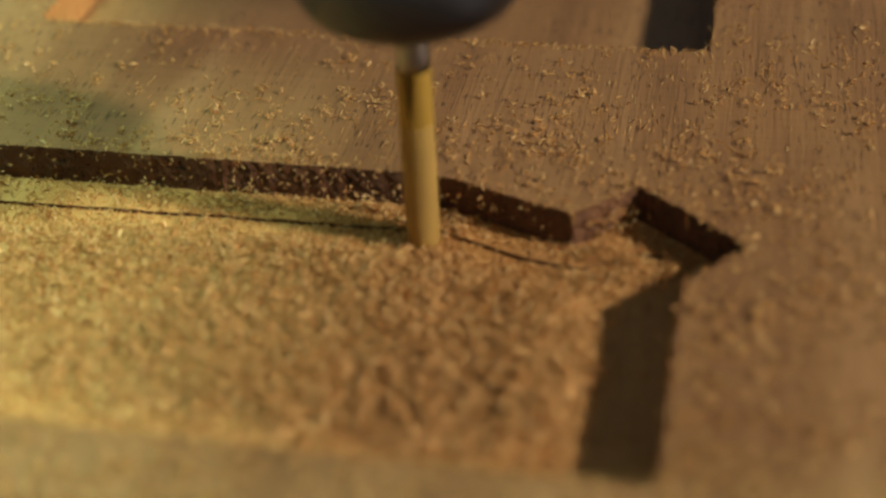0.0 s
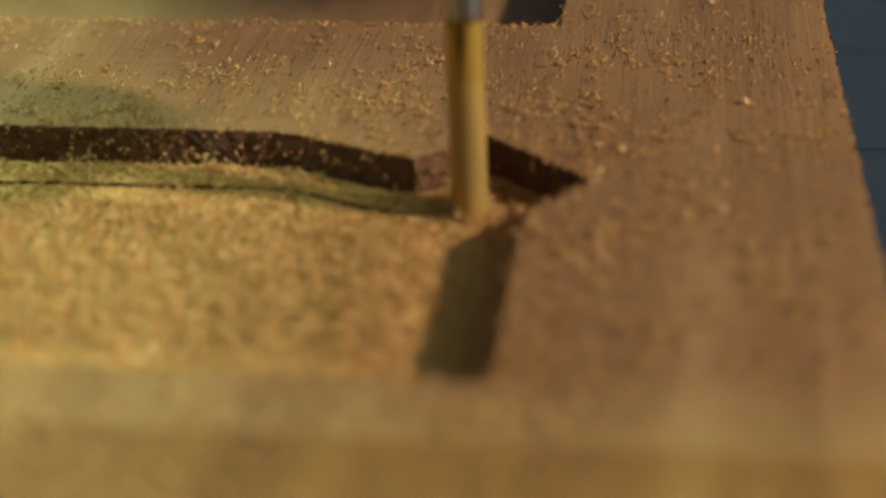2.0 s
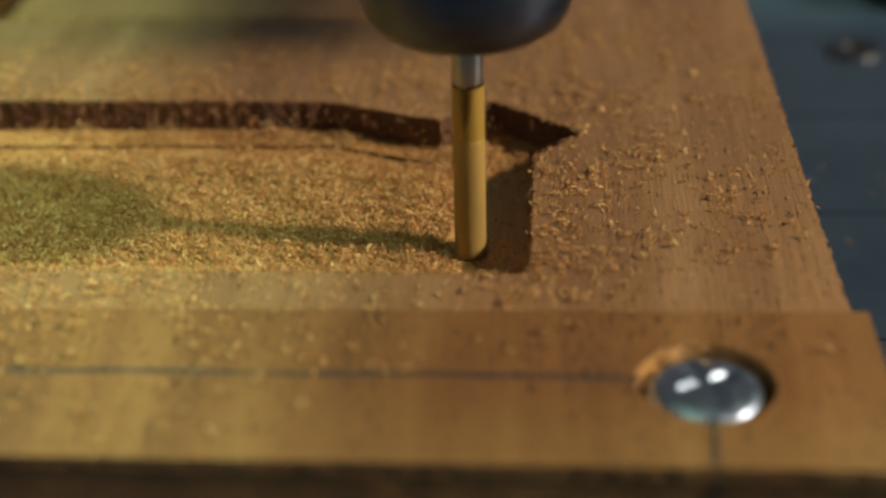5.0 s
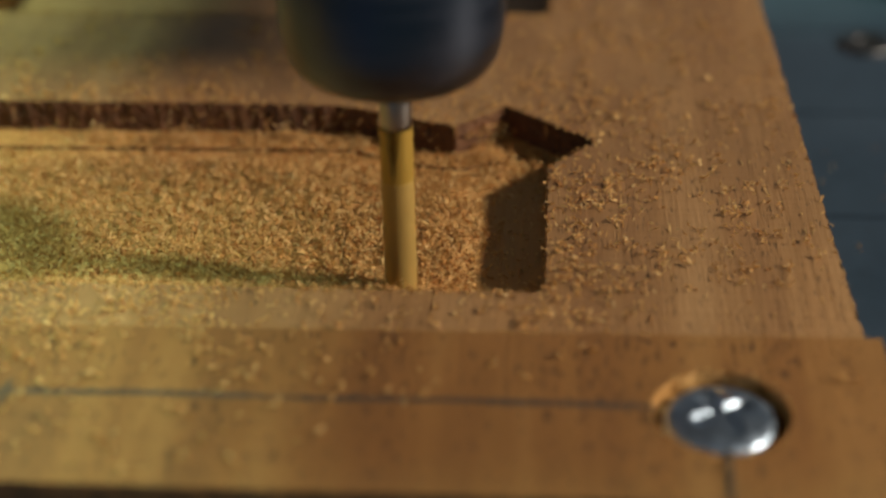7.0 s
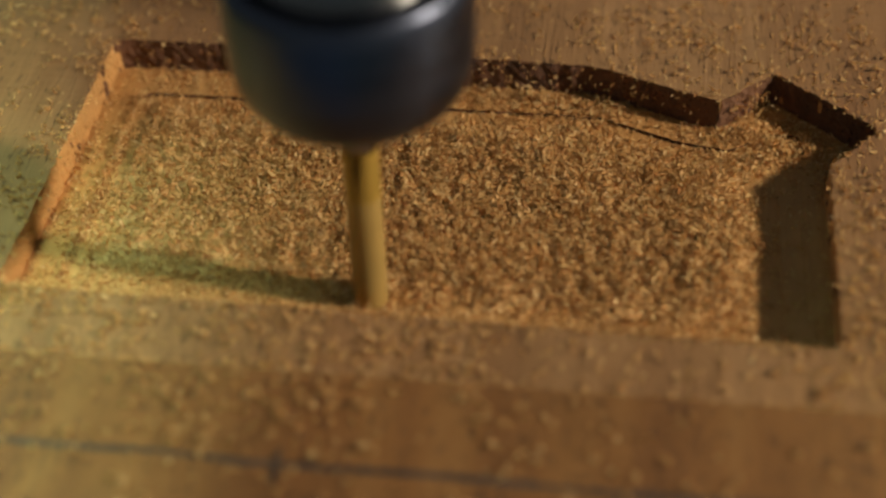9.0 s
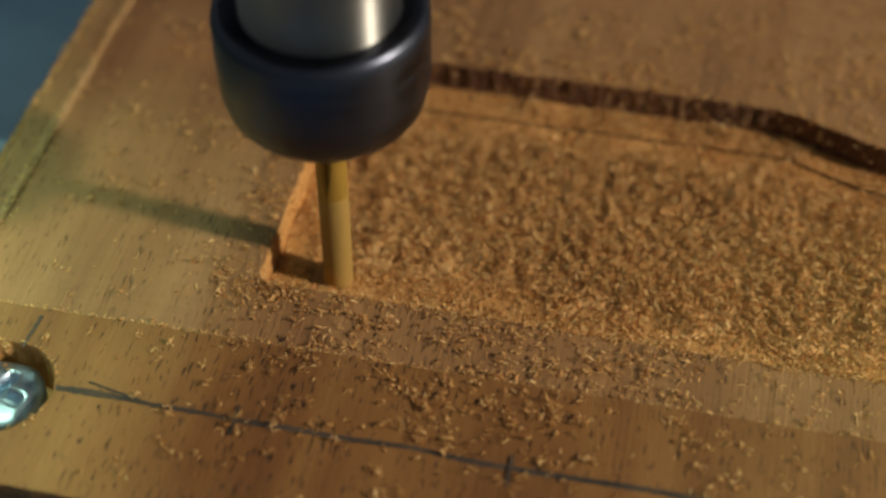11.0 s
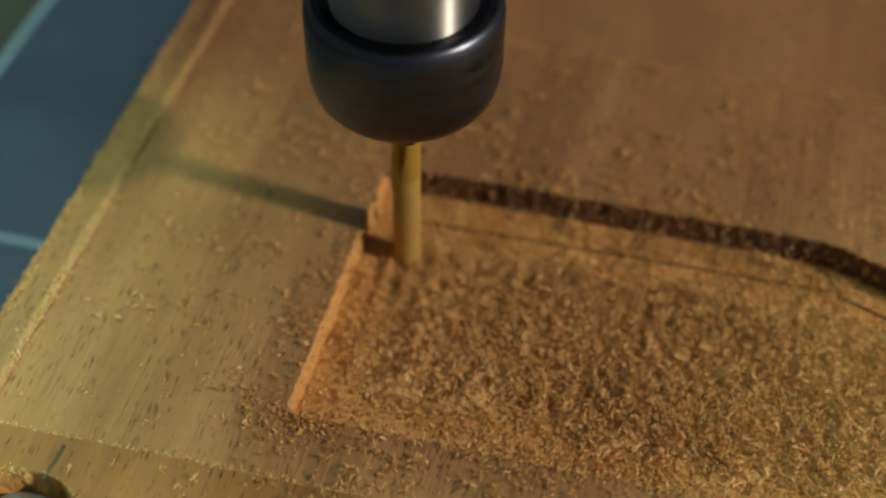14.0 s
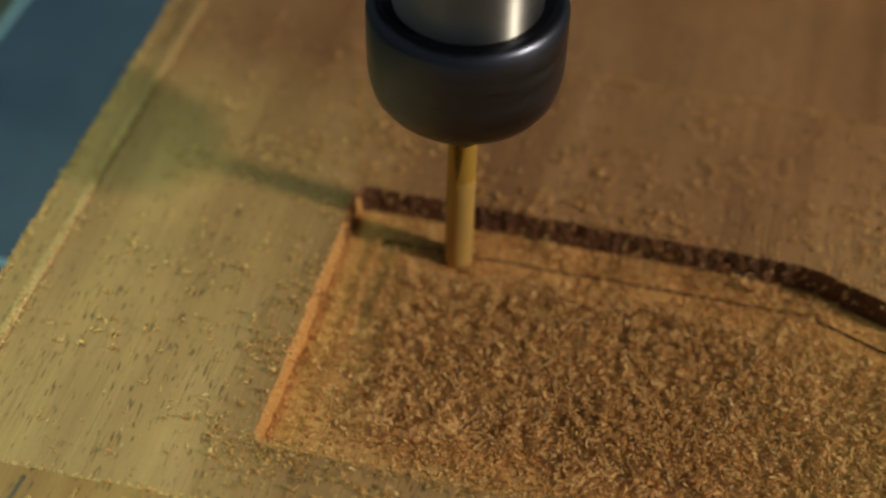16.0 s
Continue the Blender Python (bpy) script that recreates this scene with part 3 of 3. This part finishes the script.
    chips("slot_burr", burr, CHIP, None, "orange torn fibres along the edge of the cut", (0.04, 0.11), 15, 1.6)
    cling = [(rnd.uniform(-7.6, -1.2), 0, rnd.uniform(-0.38, -0.02)) for _ in range(170)]
    cling = [(x, (3.96 if x < -2.6 else 3.96 - (x + 2.6) * 0.34), z) for x, _, z in cling]
    cling += [(-7.775, rnd.uniform(0.1, 3.9), rnd.uniform(-0.38, -0.02)) for _ in range(60)]
    cling += [(-0.8 + rnd.gauss(0, 0.14), 3.74 + rnd.gauss(0, 0.1), rnd.uniform(-0.38, -0.1)) for _ in range(160)]
    chips("clinging_shavings", cling, CHIP, None, "wood shavings clinging to the pocket wall", (0.03, 0.09), 5, 2.0)

    def near(x, y):
        if inside(x, y, POCKET) or inside(x, y, SECOND):
            return 0.0
        d = max(-7.8 - x, x - 0.3, -y, y - 4.0, 0.0)
        if y < 0:
            return (0.25 + 0.75 * clump(x, y, 1.3, 6.0)) * ((1.0 if x < -3.6 else max(0.3, min(1.0, (-x - 1.0) / 2.6))) if -7.3 < x < -0.3 else math.exp(-min(abs(x + 7.3), abs(x + 0.3)) / 0.8) * 0.7)
        return (0.8 if x < -8.3 else 1.0) * (0.03 + 0.97 * math.exp(-d / 1.5)) * (0.15 + 0.85 * clump(x, y, 1.1, 3.0) ** 1.5)

    face = [p for p in bunched(scatter(2350, (LEDGE + 0.1, SEAM_L + 0.05, X1 - 0.15, 8.5), 33, near, TOP), 51, 5, 0.03) if not inside(p[0], p[1], POCKET) and not inside(p[0], p[1], SECOND)]
    chips("face_shavings", face, CHIP, None,
          "scattered wood shavings on the planed face", (0.035, 0.13), 6, 1.2)
    fibres = scatter(900, (-9.5, -0.6, X1 - 0.2, 8.8), 37, lambda x, y: 0.0 if inside(x, y, POCKET) or inside(x, y, SECOND) else (1.0 if x > -1.2 else 0.35) * (1.0 if y > 2.5 else 0.3) * clump(x, y, 0.8, 17.0), TOP - 0.004)
    chips("raised_fibres", fibres, CHIP, None, "fine pale fibres raised along the grain", (0.06, 0.20), 16, 0.3, True)
    chips("margin_shavings", bunched(scatter(330, (-10.5, Y0 + 0.1, 2.8, SEAM_L), 34,
                                     lambda x, y: math.exp((y + 0.9) / 1.0) * (0.2 + clump(x, y, 1.0, 5.0)) * (max(0.12, min(1.0, (-1.2 - x) / 2.5))) * (0.15 if x < -8.6 else 0.5 if x < -7 else 1.0), RIM), 52, 6, 0.028), CHIP, None,
          "scattered wood shavings on the rough margin", (0.04, 0.13), 7, 1.1)
    # fuzz along the lips of the pockets
    lip = []
    for line, n in ((POCKET, 1), (SECOND, 1)):
        for p in line:
            if rnd.random() < 0.75:
                lip.append((p.x + rnd.gauss(0, 0.03), p.y + rnd.gauss(0, 0.03) + 0.01, -0.012))
    lip += [(x, 6.78 + 0.0077 * x + rnd.gauss(0, 0.035), -0.01) for x in [rnd.uniform(-7.7, 0) for _ in range(420)]]
    for _ in range(420):
        x, y = -7.65 + rnd.gauss(0, 0.30), -0.10 + rnd.gauss(0, 0.16)
        lip.append((x, y, RING if inside(x, y, POCKET) else TOP - 0.004))
    lip += [(rnd.uniform(-7.7, -0.4), rnd.gauss(-0.03, 0.05), -0.012) for _ in range(700)]
    chips("lip_fuzz", lip, CHIP, None, "torn wood fibres along the pocket lips", (0.04, 0.11), 9, 1.6)
    lip = [(X1 - 0.011 * (y + 0.8) + rnd.gauss(-0.03, 0.02), y, -0.012) for y in [rnd.uniform(-0.7, 9) for _ in range(120)]] + [(LEDGE + rnd.gauss(0.02, 0.03), rnd.uniform(-0.9, 8), 0.03) for _ in range(110)]
    lip += [(X0 + rnd.gauss(0.04, 0.03), rnd.uniform(-0.9, 9), RIM - 0.022) for _ in range(520)] + [(LEDGE + rnd.gauss(0.06, 0.05), rnd.uniform(-0.9, 8), 0.06) for _ in range(330)]
    lip += [(x, SEAM_L + (SEAM_R - SEAM_L) * (x - LEDGE) / (X1 - LEDGE) + rnd.gauss(0.02, 0.03), 0.03) for x in [rnd.uniform(LEDGE, X1) for _ in range(420)] + [rnd.uniform(LEDGE, -5.0) for _ in range(420)]]
    chips("edge_fuzz", lip, CHIP, None, "torn wood fibres along the planed face's edges", (0.04, 0.10), 10, 1.2)
    torn = [(hx + 0.60 * math.cos(a), hy + 0.60 * math.sin(a), RIM - 0.01) for hx, hy in SCREWS for a in [rnd.uniform(0, 6.28) for _ in range(70)]]
    torn += [(-9.78 + rnd.gauss(0, 0.10), -2.66 + rnd.gauss(0, 0.05), RIM) for _ in range(45)] + [(-10.2 + rnd.gauss(0, 0.16), -1.52 + rnd.gauss(0, 0.05), RIM) for _ in range(50)]
    chips("hole_fuzz", torn, CHIP, None, "torn wood fibres round the screw holes", (0.04, 0.10), 11, 1.2)
    bedchips = [(rnd.uniform(3.1, 5.5), rnd.uniform(-1, 7), BASE) for _ in range(26)]
    chips("bed_shavings", bedchips, CHIP, None, "few wood shavings on the machine bed", (0.06, 0.14), 12, 0.8)


workbench()
machine_bed()
bed_knob(6.6, 13.2, 1.1, 1.2)
bed_washer(4.98, 10.5)
the_board = board()
pencil_marks(the_board)
for k, (sx, sy) in enumerate(SCREWS):
    screw(sx - 0.02 * k, sy + 0.01 * k, BORES[k], 0.5 + 0.8 * k, 0.05 + 0.11 * k, 0.49 - 0.02 * k, 0.008 + 0.05 * k)
shavings()
the_spindle = spindle()

# the cutter's way round the pocket, in plan units
CUT_PATH = [
    (0, -2.51, 3.45), (0.5, -2.13, 3.33), (1, -1.56, 3.19), (1.5, -0.92, 3.03), (2, -0.56, 3.22), (2.5, -0.40, 3.37), (3, -0.30, 3.36),
    (3.5, -0.47, 3.07), (4, -0.63, 2.44), (4.5, -0.63, 1.74), (5, -0.63, 1.10), (5.2, -0.63, 0.84), (5.5, -0.62, 0.58), (6.3, -0.70, 0.55),
    (7.3, -1.91, 0.56), (7.5, -2.19, 0.57), (8, -2.91, 0.59), (8.5, -3.65, 0.58), (9, -4.34, 0.57), (9.5, -4.99, 0.57), (10, -5.72, 0.57),
    (10.2, -6.00, 0.57), (11.0, -7.06, 0.56), (11.8, -7.25, 0.57), (12.3, -7.26, 0.89), (12.5, -7.25, 1.06), (13, -7.26, 1.63), (13.5, -7.25, 2.27),
    (14, -7.26, 2.91), (14.5, -7.22, 3.28), (15, -7.22, 3.40), (15.5, -6.94, 3.41), (16, -6.44, 3.47),
]


def motions():
    walk(the_spindle, [(t, pose(x * U, y * U, (FLOOR + 0.003) * U)) for t, x, y in CUT_PATH])


motions()
